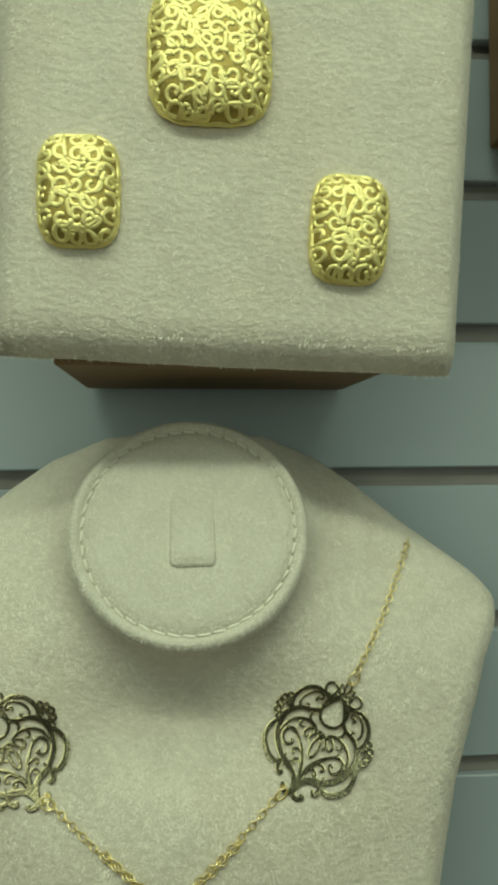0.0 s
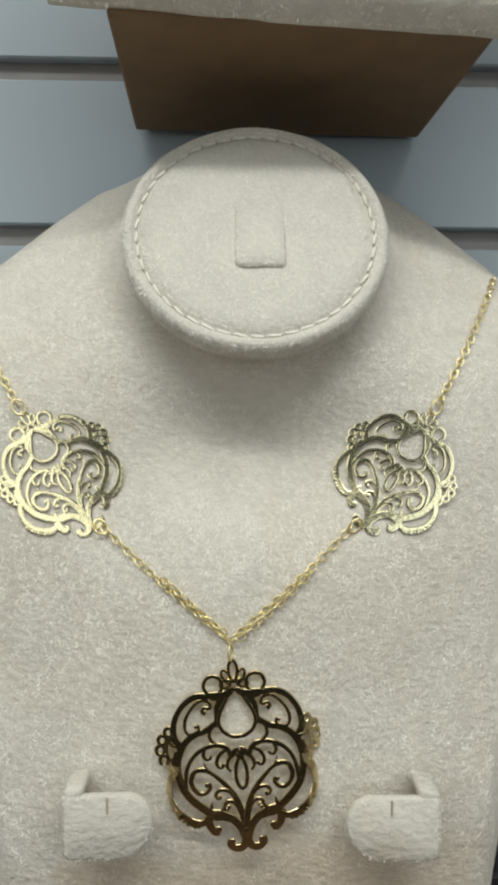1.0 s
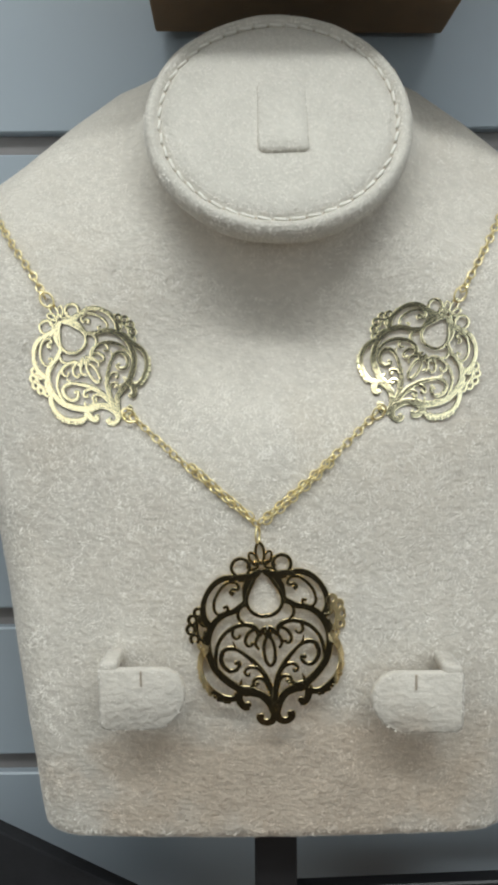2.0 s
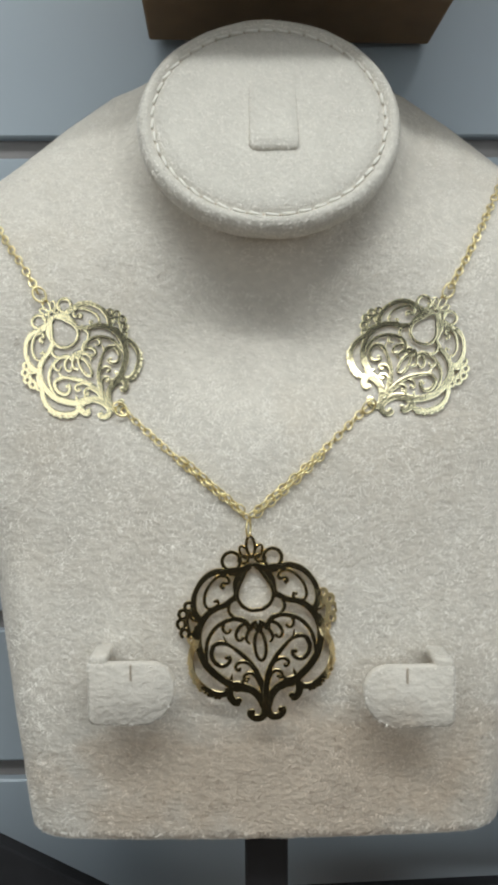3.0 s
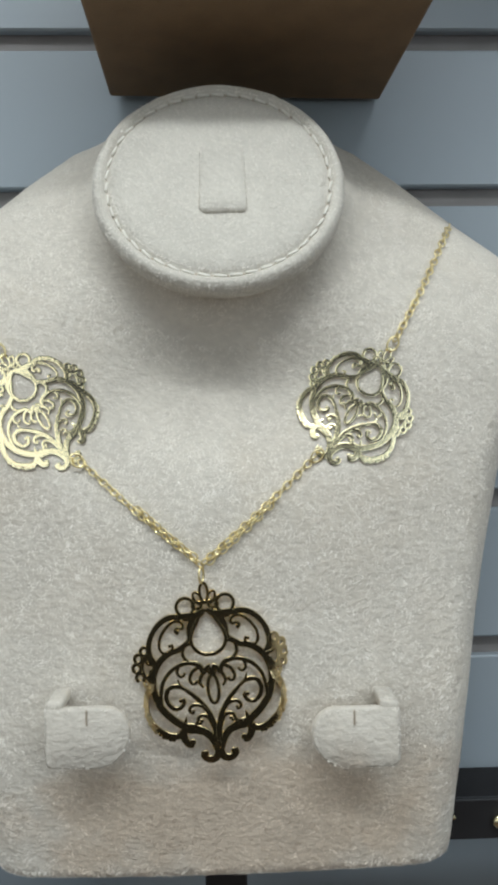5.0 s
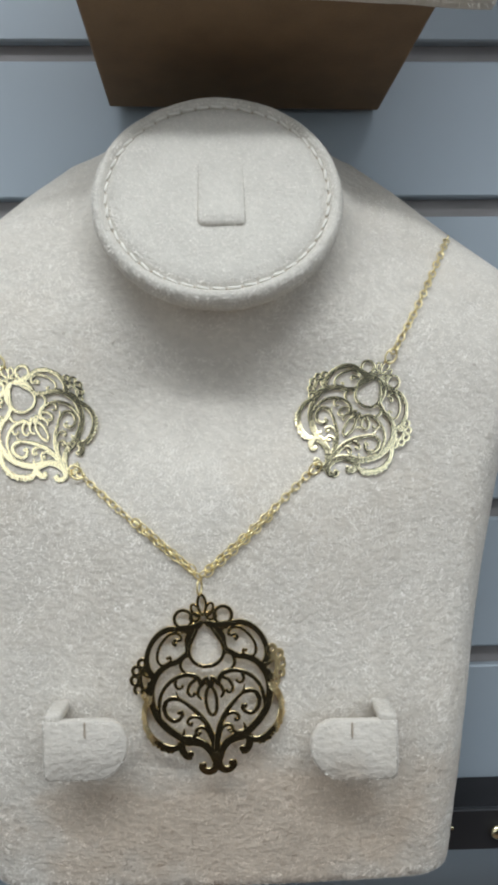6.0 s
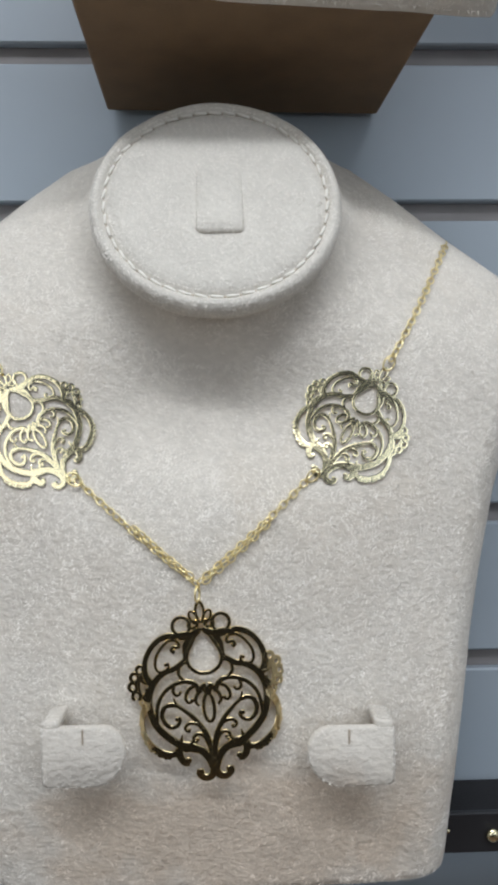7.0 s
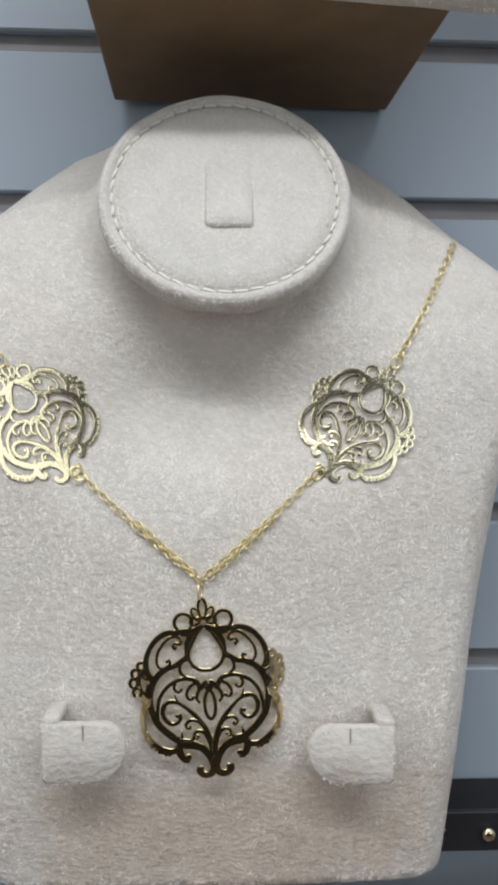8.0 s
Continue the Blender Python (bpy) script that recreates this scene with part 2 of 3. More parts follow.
def under(ob, parent):
    """Parents ob and leaves it where it is."""
    ob.parent = parent
    ob.matrix_parent_inverse = parent.matrix_world.inverted()
    return ob


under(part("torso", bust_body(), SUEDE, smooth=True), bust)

# the pad over the cut neck, with its piped rim and stitching
disc_pose = Matrix.Translation(DISC) @ Matrix.Rotation(-LEAN_BACK, 4, "X") @ Matrix.Diagonal((1, 1, 0.995, 1))


def pad_bm():
    bm = bmesh.new()
    prof = [(0.0, -0.0030), (0.020, -0.0030), (0.034, -0.0030), (0.0392, -0.0027), (0.0404, -0.0014), (0.0413, -0.0009), (0.0421, -0.0017), (0.0430, -0.0027), (0.0441, -0.0030), (0.0453, -0.0025), (0.0462, -0.0014), (0.0468, 0.0001), (0.0470, 0.0018), (0.0468, 0.0036), (0.0461, 0.0053), (0.0449, 0.0067), (0.042, 0.0085)]
    prof = [(r * DISC_R / 0.0467, y) for r, y in prof]
    n = 96
    rings = [[bm.verts.new((r * math.cos(a), y, r * math.sin(a))) for a in np.linspace(0, math.tau, n, endpoint=False)] for r, y in prof[1:]]
    mid = bm.verts.new((0, prof[0][1], 0))
    for k in range(n):
        bm.faces.new((mid, rings[0][k], rings[0][(k + 1) % n]))
        for a, b in zip(rings, rings[1:]):
            bm.faces.new((a[k], a[(k + 1) % n], b[(k + 1) % n], b[k]))
    bm.faces.new(rings[-1])
    for v in bm.verts:
        v.co = disc_pose @ (v.co + Vector((0, 0.0006 * noise.noise(v.co * 60) + 0.0003 * noise.noise(v.co * 170), 0)))
    return bm


pad = under(part("neck_pad", pad_bm(), SUEDE_PAD, label="round padded neck top with piped rim", smooth=True), bust)
STITCHES = 46
bm = box_bm(-0.0023, 0.0023, -0.0008, 0.0006, -0.00048, 0.00048, 0.0003, 1)
stitch_data = mesh_of("stitch", bm, THREAD, True)
for k in range(STITCHES):
    a = math.tau * (k + 0.5) / STITCHES
    st = new("stitch", stitch_data)
    under(st, pad)
    st.matrix_world = disc_pose @ Matrix.Translation((0.0422 * math.cos(a), -0.0014, 0.0422 * math.sin(a))) @ Matrix.Rotation(-a + math.pi / 2 + 0.12 + random.uniform(-0.07, 0.07), 4, "Y")
bm = bmesh.new()
bmesh.ops.create_uvsphere(bm, u_segments=8, v_segments=6, radius=0.00045)
hole_data = mesh_of("stitch_hole", bm, SLIT, True)
for k in range(STITCHES):
    a = math.tau * k / STITCHES
    under(new("stitch_hole", hole_data), pad).matrix_world = disc_pose @ Matrix.Translation((0.0422 * math.cos(a), -0.0011, 0.0422 * math.sin(a)))

# the raised tongue for a ring or brooch on the pad
bm = bmesh.new()
outline = []
for cx, cz, r, a0 in ((0.0065, -0.0136, 0.0024, -90), (0.0027, 0.0123, 0.0062, 0), (-0.0027, 0.0123, 0.0062, 90), (-0.0065, -0.0136, 0.0024, 180)):
    outline += [(cx + r * math.cos(radians(a0 + a)), cz + r * math.sin(radians(a0 + a))) for a in (0, 18, 36, 54, 72, 90)]
loops = []
for shrink, y in ((1.0, 0.001), (1.0, -0.0034), (0.975, -0.0042), (0.91, -0.0048), (0.5, -0.0050)):
    loops.append([bm.verts.new((x * shrink, y + 0.0016 * max(0, (z + 0.016) / 0.0345) * (y < 0), z * shrink)) for x, z in outline])
for lo, hi in zip(loops, loops[1:]):
    for k in range(len(outline)):
        j = (k + 1) % len(outline)
        bm.faces.new((lo[k], lo[j], hi[j], hi[k]))
bm.faces.new(loops[-1])
bm.faces.new(loops[0])
for v in bm.verts:
    v.co = disc_pose @ (v.co + Vector((0.0013, 0, 0)))
under(part("tongue", bm, SUEDE_PAD, smooth=True), pad)


# the two folded tongues that hold earrings
def holder_bm(side):
    """A folded flap: a plate with one round end, joined to the chest along its outer side, and a stub above."""
    bm = bmesh.new()
    w, h = 0.030, 0.0225
    outline = [(0.0035 - 0.0035 * math.sin(radians(a)), -h + 0.0035 - 0.0035 * math.cos(radians(a))) for a in (0, 30, 60, 90)]
    outline += [(0.0015 - 0.0015 * math.cos(radians(a)), -0.0015 + 0.0015 * math.sin(radians(a))) for a in (0, 45, 90)]
    for a in np.linspace(90, -90, 13):
        outline.append((w - 0.0105 + 0.0105 * math.cos(radians(a)), -h / 2 + h / 2 * math.sin(radians(a))))
    loops = []
    for inset, y in ((0.0006, 0.0032), (0.0, 0.0024), (0.0, 0.0008), (0.0008, 0.0), ):
        c = Vector((w / 2, -h / 2))
        loops.append([bm.verts.new((c.x + (x - c.x) * (1 - inset / 0.011), y, c.y + (z - c.y) * (1 - inset / 0.011))) for x, z in outline])
    for a, b in zip(loops, loops[1:]):
        for k in range(len(outline)):
            j = (k + 1) % len(outline)
            bm.faces.new((a[k], a[j], b[j], b[k]))
    bm.faces.new(loops[0])
    bm.faces.new(loops[-1])
    extra = box_bm(0.0002, 0.0034, 0.0015, 0.016, -0.0190, -0.0010, 0.001, 2)
    stub = box_bm(0.0004, 0.0068, 0.0005, 0.015, -0.002, 0.0020, 0.0012, 2)
    for other in (extra, stub):
        me = bpy.data.meshes.new("join")
        other.to_mesh(me)
        other.free()
        bm.from_mesh(me)
        bpy.data.meshes.remove(me)
    for v in bm.verts:
        v.co.y += 0.0035 * (v.co.x / w)
        wide, low = (1.0, 0.0) if side == 1 else (1.06, 0.0025)
        v.co = Vector((side * (v.co.x * wide - 0.063 - 0.7 * low) + X0, v.co.y + 0.1965, v.co.z + 1.0706 - low + 0.0006 * math.sin(v.co.x * 260)))
    return bm


for side in (1, -1):
    tab = under(part("earring_tongue", holder_bm(side), SUEDE, smooth=True), bust)
    slit = box_bm(-0.0003, 0.0003, -0.0004, 0.0004, -0.0055, 0.0, 0.0001, 1)
    for v in slit.verts:
        v.co += Vector((X0 + side * (-0.063 + 0.0148), 0.1965 + 0.0016, 1.0696 if side == 1 else 1.0671))
    under(part("slit", slit, SLIT), tab)

# the black steel stand behind
stand = tagged(part("display_stand", box_bm(-0.0293, -0.0112, 0.246, 0.252, 0.905, 1.03, 0.0008, 1), BLACK), "black flat steel post carrying the bust", "display stand")
for nm, a, b, w in (("foot_bar", (-0.172, 0.260, 0.989), (-0.060, 0.260, 0.930), 0.080), ("cross_bar", (-0.020, 0.260, 0.9435), (0.160, 0.260, 0.949), 0.030)):
    bm = box_bm(0, (Vector(b) - Vector(a)).length, -0.004, 0.004, -w, 0, 0.0008, 1)
    q = (Vector(b) - Vector(a)).to_track_quat("X", "Z").to_matrix().to_4x4()
    for v in bm.verts:
        v.co = Matrix.Translation(a) @ q @ v.co
    part(nm, bm, BLACK_FELT if nm == "foot_bar" else BLACK, stand)

# the black tray beside it
tray = tagged(part("jewellery_tray", box_bm(0.052, 0.24, 0.2640, 0.2985, 0.9785, 0.9935, 0.0015, 2), BLACK_FELT), "black felt jewellery tray hung on the slatted wall", "tray")
part("lip", box_bm(0.052, 0.24, 0.2610, 0.2638, 0.9785, 0.9975, 0.0008, 2), BLACK, tray)
for nm, x, z, r, lab in (("stud_earring", 0.0835, 0.9895, 0.0009, "tiny gold stud pinned to the black tray"), ("stud_earring", 0.1040, 0.9875, 0.0032, "round gold stud pinned to the black tray")):
    bm = bmesh.new()
    bmesh.ops.create_uvsphere(bm, u_segments=16, v_segments=10, radius=r, matrix=Matrix.Translation((x, 0.2606 - 0.4 * r, z)) @ Matrix.Diagonal((1, 0.6, 1, 1)))
    tagged(part(nm, bm, GOLD_PALE, smooth=True), lab, "earring", "studs on the tray")

# ---- the necklace ----
necklace = tagged(new("necklace"), "gold chain necklace with openwork filigree pendant and medallions", "necklace")
necklace.location = (-0.026, 0.21, 1.117)
bpy.context.view_layer.update()
UNIT = 0.0920e-3


class Plate:
    """Sawn sheet ornament drawn with tapering bands; a to the right and b down, in units of the drawing."""

    def __init__(self, ease=0.3, most=2.3, drop=2.2, gain=1.46):
        self.bm, self.count = bmesh.new(), 0
        self.ease, self.most, self.drop, self.gain = ease, most, drop, gain

    def band(self, points, width, closed=False, n=6, ends=(1.0, 1.0), mirror=True):
        for sign in (1, -1) if mirror else (1,):
            pts = spline([(sign * a, 0, -b) for a, b in points], n)
            self._sweep(pts, width, closed, ends)

    def _sweep(self, pts, width, closed, ends):
        if closed:
            pts = pts[:-1]
        m = len(pts)
        lift = -(self.count % 12) * 0.08
        self.count += 1
        rings = []
        for i, p in enumerate(pts):
            q0 = pts[(i - 1) % m] if closed or i else pts[0]
            q1 = pts[(i + 1) % m] if closed or i < m - 1 else pts[-1]
            d = (q1 - q0).normalized()
            s = Vector((-d.z, 0, d.x))
            t = i / max(1, m - 1)
            w = self.gain * width / 2
            if not closed:
                w *= 1 + (ends[0] - 1) * max(0, 1 - 2 * t) + (ends[1] - 1) * max(0, 2 * t - 1)
            c, q = min(self.most, self.ease * w), self.drop
            rings.append([self.bm.verts.new(p + s * e + Vector((0, y + lift, 0))) for e, y in ((-w, 7), (-w, q), (-w + c, 0), (w - c, 0), (w, q), (w, 7))])
        for i in range(m if closed else m - 1):
            r, t = rings[i], rings[(i + 1) % m]
            for k in range(6):
                self.bm.faces.new((r[k], r[(k + 1) % 6], t[(k + 1) % 6], t[k]))
        if not closed:
            self.bm.faces.new(rings[0])
            self.bm.faces.new(rings[-1])

    def ring(self, a, b, rx, ry, width, mirror=True, tilt=0.0):
        pts = []
        for q in np.linspace(0, math.tau, 8, endpoint=False):
            u, v = rx * math.cos(q), ry * math.sin(q)
            pts.append((a + u * math.cos(tilt) - v * math.sin(tilt), b + u * math.sin(tilt) + v * math.cos(tilt)))
        for sign in (1, -1) if mirror else (1,):
            loop = [Vector((sign * x, 0, -z)) for x, z in pts]
            fine = []
            for i in range(8):
                p, q, r, s = (loop[(i + k - 1) % 8] for k in range(4))
                for t in (0, 0.34, 0.67):
                    fine.append(0.5 * (2 * q + (r - p) * t + (2 * p - 5 * q + 4 * r - s) * t * t + (3 * q - p - 3 * r + s) * t**3))
            self._sweep(fine + [fine[0]], width, True, (1, 1))

    def scroll(self, points, width, heart=None, r=8.0):
        """A tapering scroll with a bead at its heart."""
        self.band(points, width, n=6, ends=(1.1, 0.8))
        if heart:
            self.bead(heart[0], heart[1], r)

    def bead(self, a, b, r, mirror=True):
        for sign in (1, -1) if mirror else (1,):
            lift = -(self.count % 12) * 0.08
            self.count += 1
            rings = [[self.bm.verts.new((sign * a + rr * math.cos(q), y + lift, -b + rr * math.sin(q))) for q in np.linspace(0, math.tau, 10, endpoint=False)] for rr, y in ((r, 7), (r, self.drop), (r - min(self.most, self.ease * r), 0))]
            for x, y in zip(rings, rings[1:]):
                for k in range(10):
                    self.bm.faces.new((x[k], x[(k + 1) % 10], y[(k + 1) % 10], y[k]))
            self.bm.faces.new(rings[-1])
            self.bm.faces.new(rings[0])


def ornament(*edge):
    p = Plate(*edge)
    # crown: a spray of petals and two rings
    p.ring(0, -160, 17, 38, 9, mirror=False)
    p.ring(27, -137, 14, 28, 8, tilt=0.5)
    p.ring(33, -110, 21, 14, 8, tilt=0.2)
    p.bead(0, -118, 8, mirror=False)
    p.ring(81, -108, 36, 36, 11)
    # the drop and the shoulders beside it
    p.band([(0, -90), (22, -74), (45, -35), (65, 2), (70, 38), (54, 71), (23, 90), (0, 92)], 11, ends=(1, 1.1))
    p.band([(5, -89), (45, -72), (91, -72), (126, -64)], 19, ends=(0.8, 0.8))
    p.band([(15, -86), (48, -57), (70, -28), (79, 9)], 21, ends=(1.1, 0.5))
    p.band([(28, -79), (63, -61), (97, -60)], 19, ends=(0.6, 0.6))
    # upper lobes and the scrolls in them
    p.band([(100, -69), (151, -71), (195, -49), (228, -9), (244, 37), (243, 80), (222, 118)], 15, ends=(1.3, 1.5))
    p.scroll([(119, -2), (130, -14), (121, -26), (104, -23), (97, -35), (109, -52), (140, -52), (171, -27), (195, 10), (201, 46), (189, 68), (164, 67), (147, 52), (152, 35)], 10, (121, -11), 8)
    p.bead(159, 43, 8)
    p.band([(79, 4), (79, 24), (91, 46)], 12, ends=(0.8, 1.4))
    # collar and arches
    p.band([(71, 44), (92, 42), (106, 61), (109, 89), (90, 113), (57, 123), (40, 144)], 11, ends=(1, 1))
    p.band([(87, 38), (123, 61), (161, 71), (199, 95), (228, 134), (241, 184), (237, 235), (219, 286), (185, 329), (146, 362), (112, 386)], 21, ends=(0.8, 1.1))
    p.band([(34, 165), (47, 135), (84, 119), (125, 124), (168, 147), (200, 187), (213, 237), (214, 280)], 13, ends=(1.2, 0.8))
    p.band([(2, 140), (20, 145), (34, 167)], 13, ends=(1.2, 1.1))
    # petals at the heart of the plant
    p.ring(0, 232, 22, 58, 11, mirror=False)
    p.band([(7, 149), (3, 163), (3, 176)], 23, ends=(1, 0.7))
    p.band([(28, 157), (46, 179), (52, 204), (39, 223)], 11, ends=(1.1, 0.7))
    p.scroll([(54, 140), (78, 155), (91, 183), (82, 204), (64, 202)], 11, (66, 197), 9)
    p.scroll([(134, 132), (139, 153), (128, 170), (110, 166)], 10, (111, 161), 7)
    # stem, branches and scrolls
    p.band([(4, 426), (11, 377), (28, 325), (61, 275), (105, 231), (130, 209), (140, 181)], 15, ends=(1.3, 0.3))
    p.band([(100, 237), (131, 213), (163, 208), (191, 222)], 15, ends=(0.6, 0.8))
    p.scroll([(184, 218), (193, 246), (185, 277), (162, 298), (137, 294), (122, 273), (127, 259)], 13, (135, 267), 10)
    p.scroll([(32, 322), (53, 297), (84, 289), (104, 303), (99, 319), (84, 321)], 11, (88, 314), 7)
    p.scroll([(14, 386), (29, 351), (51, 335), (72, 343), (74, 362), (59, 366)], 11, (59, 357), 9)
    p.band([(137, 373), (126, 355), (120, 332)], 13, ends=(1.3, 0.2))
    p.band([(88, 389), (83, 367), (73, 356)], 13, ends=(1.3, 0.4))
    p.band([(44, 404), (84, 388), (124, 376), (156, 352)], 30, ends=(0.7, 0.5))
    p.bead(106, 386, 21)
    # side flowers and the beaded ropes
    p.ring(264, 54, 16, 16, 11)
    p.ring(290, 82, 16, 17, 11)
    p.ring(300, 120, 16, 18, 11)
    p.ring(289, 158, 16, 18, 11)
    p.ring(265, 190, 15, 16, 11)
    p.band([(246, 66), (268, 84), (276, 120), (268, 158), (250, 178)], 9, ends=(1, 1))
    p.scroll([(228, 112), (251, 107), (262, 93), (252, 81)], 10, (250, 90), 7)
    p.scroll([(236, 144), (257, 159), (251, 177), (237, 172)], 10, (241, 167), 7)
    p.band([(235, 133), (250, 188), (250, 218)], 23, ends=(0.9, 0.5))
    p.band([(247, 199), (271, 235), (281, 277), (274, 321), (249, 362), (209, 395), (170, 409), (138, 401)], 15, ends=(1.3, 1.3))
    rope = spline([(278, 0, 267), (276, 0, 321), (251, 0, 366), (210, 0, 400), (170, 0, 416)], 14)
    for q in range(13):
        v = rope[int(q / 12 * (len(rope) - 1))]
        p.bead(v.x + 9, v.z + 6, 11 if q % 2 else 8)
    # foot scrolls
    p.band([(144, 380), (88, 386), (47, 405), (20, 437), (4, 476)], 23, ends=(0.7, 1))
    p.scroll([(4, 441), (5, 483), (17, 509), (44, 514), (65, 498), (63, 479)], 21, (56, 488), 13)
    p.scroll([(138, 384), (136, 419), (120, 445), (100, 447)], 22, (104, 438), 14)
    p.ring(0, 459, 7, 15, 8, mirror=False)
    p.band([(0, 389), (0, 420), (0, 441)], 14, ends=(0.8, 1.2), mirror=False)
    return p.bm


ornament_bm = ornament()
for v in ornament_bm.verts:
    v.co *= UNIT
ornament_data = mesh_of("ornament", ornament_bm, GOLD)
pale_bm = ornament(0.75, 6.0, 4.0, 1.55)
for v in pale_bm.verts:
    v.co *= UNIT
pale_data = mesh_of("ornament", pale_bm, GOLD_PALE)


def bent(data, half, amount, buckle, seed, curl=0.0):
    """A copy of a plate, bent round the chest and slightly buckled; curl folds the beaded ropes and one flower back."""
    me = data.copy()
    for v in me.vertices:
        if v.co.z < -0.0165 or v.co.x > 0:
            v.co.y += (curl if v.co.z < -0.0165 else 0.45 * curl) * max(0.0, abs(v.co.x) - 0.0218) ** 2
        v.co.y += amount * (v.co.x / half) ** 2 + buckle * noise.noise(Vector((v.co.x * 55 + seed, 0, v.co.z * 55)))
    return me


PEND = Vector((-0.0252, 0, 1.0938))
pendant = new("pendant", bent(ornament_data, 0.025, 0.0007, 0.00015, 1.0, 130.0))
under(pendant, necklace)
pendant["label"] = "large openwork gold pendant with a drop-shaped opening"
pendant.matrix_world = Matrix.Translation((PEND.x, chest_y(PEND.x, PEND.z) - 0.0030, PEND.z)) @ Matrix.Rotation(radians(-5.0), 4, "Y") @ Matrix.Rotation(radians(-3.0), 4, "X")


def chest_frame(x, z):
    """A pose before the chest, leaning a little with it: y into the cloth, z up along it."""
    e = 0.016
    gx = 0.35 * (chest_y(x + e, z) - chest_y(x - e, z)) / (2 * e)
    gz = 0.35 * (chest_y(x, z + e) - chest_y(x, z - e)) / (2 * e)
    n = Vector((-gx, 1, -gz)).normalized()
    right = Vector((1, gx, 0)).normalized()
    up = right.cross(n)
    m = Matrix((right, n, up)).transposed().to_4x4()
    return Matrix.Translation((x, chest_y(x, z), z)) @ m


def lay_down(ob, give, gap):
    """Lets a thin plate follow the hollow of the chest in part, and then rest on it a little proud."""
    m = ob.matrix_world
    inv = m.inverted()
    base = m.translation.y
    places = []
    for v in ob.data.vertices:
        p = m @ v.co
        p.y += give * (chest_y(p.x, p.z) - base - (p.y - (m @ Vector((v.co.x, 0, v.co.z))).y))
        places.append(p)
    dip = max(p.y - chest_y(p.x, p.z) for p in places)
    for v, p in zip(ob.data.vertices, places):
        v.co = inv @ (p - Vector((0, dip + gap, 0)))


for x, z, turn, seed in ((0.0400, 1.1874, 32.0, 5.0), (-0.0952, 1.1872, -32.0, 9.0)):
    med = new("medallion", bent(pale_data, 0.025, 0.0, 0.0017, seed))
    under(med, necklace)
    med["label"] = "small openwork gold medallion"
    med.matrix_world = chest_frame(x, z) @ Matrix.Rotation(radians(turn), 4, "Y") @ Matrix.Scale(0.752, 4)
    lay_down(med, 0.8, 0.0006)


def link_mesh(length, width, wire):
    bm = bmesh.new()
    pts = []
    for q in np.linspace(0, math.tau, 12, endpoint=False):
        pts.append(Vector((length / 2 * math.cos(q), 0, width / 2 * math.sin(q) * (1 + 0.15 * abs(math.sin(q))))))
    tube(bm, pts, wire, 5, True)
    return mesh_of("link", bm, GOLD_CHAIN, True)


link_data = link_mesh(0.0037, 0.0023, 0.00031)


def chain(points, lift=0.0012, step=0.0028):
    """Links along a line on the chest, each turned against the next."""
    path = spline([(x, 0, z) for x, z in points], 40)
    for v in path:
        v.y = chest_y(v.x, v.z) - lift
    walked, k, want = 0.0, 0, 0.0
    for a, b in zip(path, path[1:]):
        d = (b - a).length
        while want <= walked + d:
            p = a.lerp(b, (want - walked) / d)
            ln = new("link", link_data)
            under(ln, necklace)
            turn = (b - a).to_track_quat("X", "Z").to_matrix().to_4x4()
            ln.matrix_world = Matrix.Translation(p) @ turn @ Matrix.Rotation(radians(28 if k % 2 else -58) + random.uniform(-0.3, 0.3), 4, "X")
            want += step * random.uniform(0.95, 1.05)
            k += 1
        walked += d


V = (-0.0274, 1.1185)
chain([(0.0158, 1.1570), (-0.0030, 1.1396), V])
chain([(-0.0718, 1.1570), (-0.0510, 1.1384), V])
chain([(0.0010, 1.1420), (-0.0125, 1.1296), (-0.0258, 1.1182)], 0.0019, 0.0030)
chain([(-0.0500, 1.1394), (-0.0390, 1.1297), (-0.0283, 1.1207)], 0.0019, 0.0030)
chain([(0.0497, 1.2032), (0.0614, 1.2230), (0.0752, 1.2470), (0.0798, 1.2535)])
chain([(-0.1050, 1.2026), (-0.1100, 1.2110), (-0.1160, 1.2190), (-0.1260, 1.2340), (-0.1310, 1.2440)])
ring_bm = bmesh.new()
tube(ring_bm, [Vector((0.0022 * math.cos(q), 0, 0.0030 * math.sin(q))) for q in np.linspace(0, math.tau, 14, endpoint=False)], 0.00042, 6, True)
ring_data = mesh_of("jump_ring", ring_bm, GOLD_CHAIN, True)
for x, z, turn, lie in ((-0.0272, 1.1150, 70.0, 0), (0.0175, 1.1582, 25.0, 45), (-0.0735, 1.1580, 20.0, -45), (0.0481, 1.2008, 15.0, 32), (-0.1034, 1.2004, 15.0, -32)):
    ring = new("jump_ring", ring_data)
    under(ring, necklace)
    ring.matrix_world = Matrix.Translation((x, chest_y(x, z) - 0.0022, z)) @ Matrix.Rotation(radians(lie), 4, "Y") @ Matrix.Rotation(radians(turn), 4, "Z")

# ---- the riser with the earrings and the square pendant ----
riser = tagged(new("jewellery_riser"), "brown card riser with a cream suede cushioned front", "display riser")
RISER = Matrix.Translation((-0.0065, 0.297, 1.3262)) @ Matrix.Rotation(radians(2.0), 4, "Y") @ Matrix.Rotation(radians(1.5), 4, "Z")
riser.matrix_world = RISER
bm = box_bm(-0.0645, 0.0645, -0.098, -0.002, 0.0, 0.20, 0.0012, 2)
part("card_box", bm, CARD, riser).matrix_local = Matrix.Translation((0.0015, 0, -0.0012)) @ Matrix.Rotation(radians(-1.8), 4, "Y")


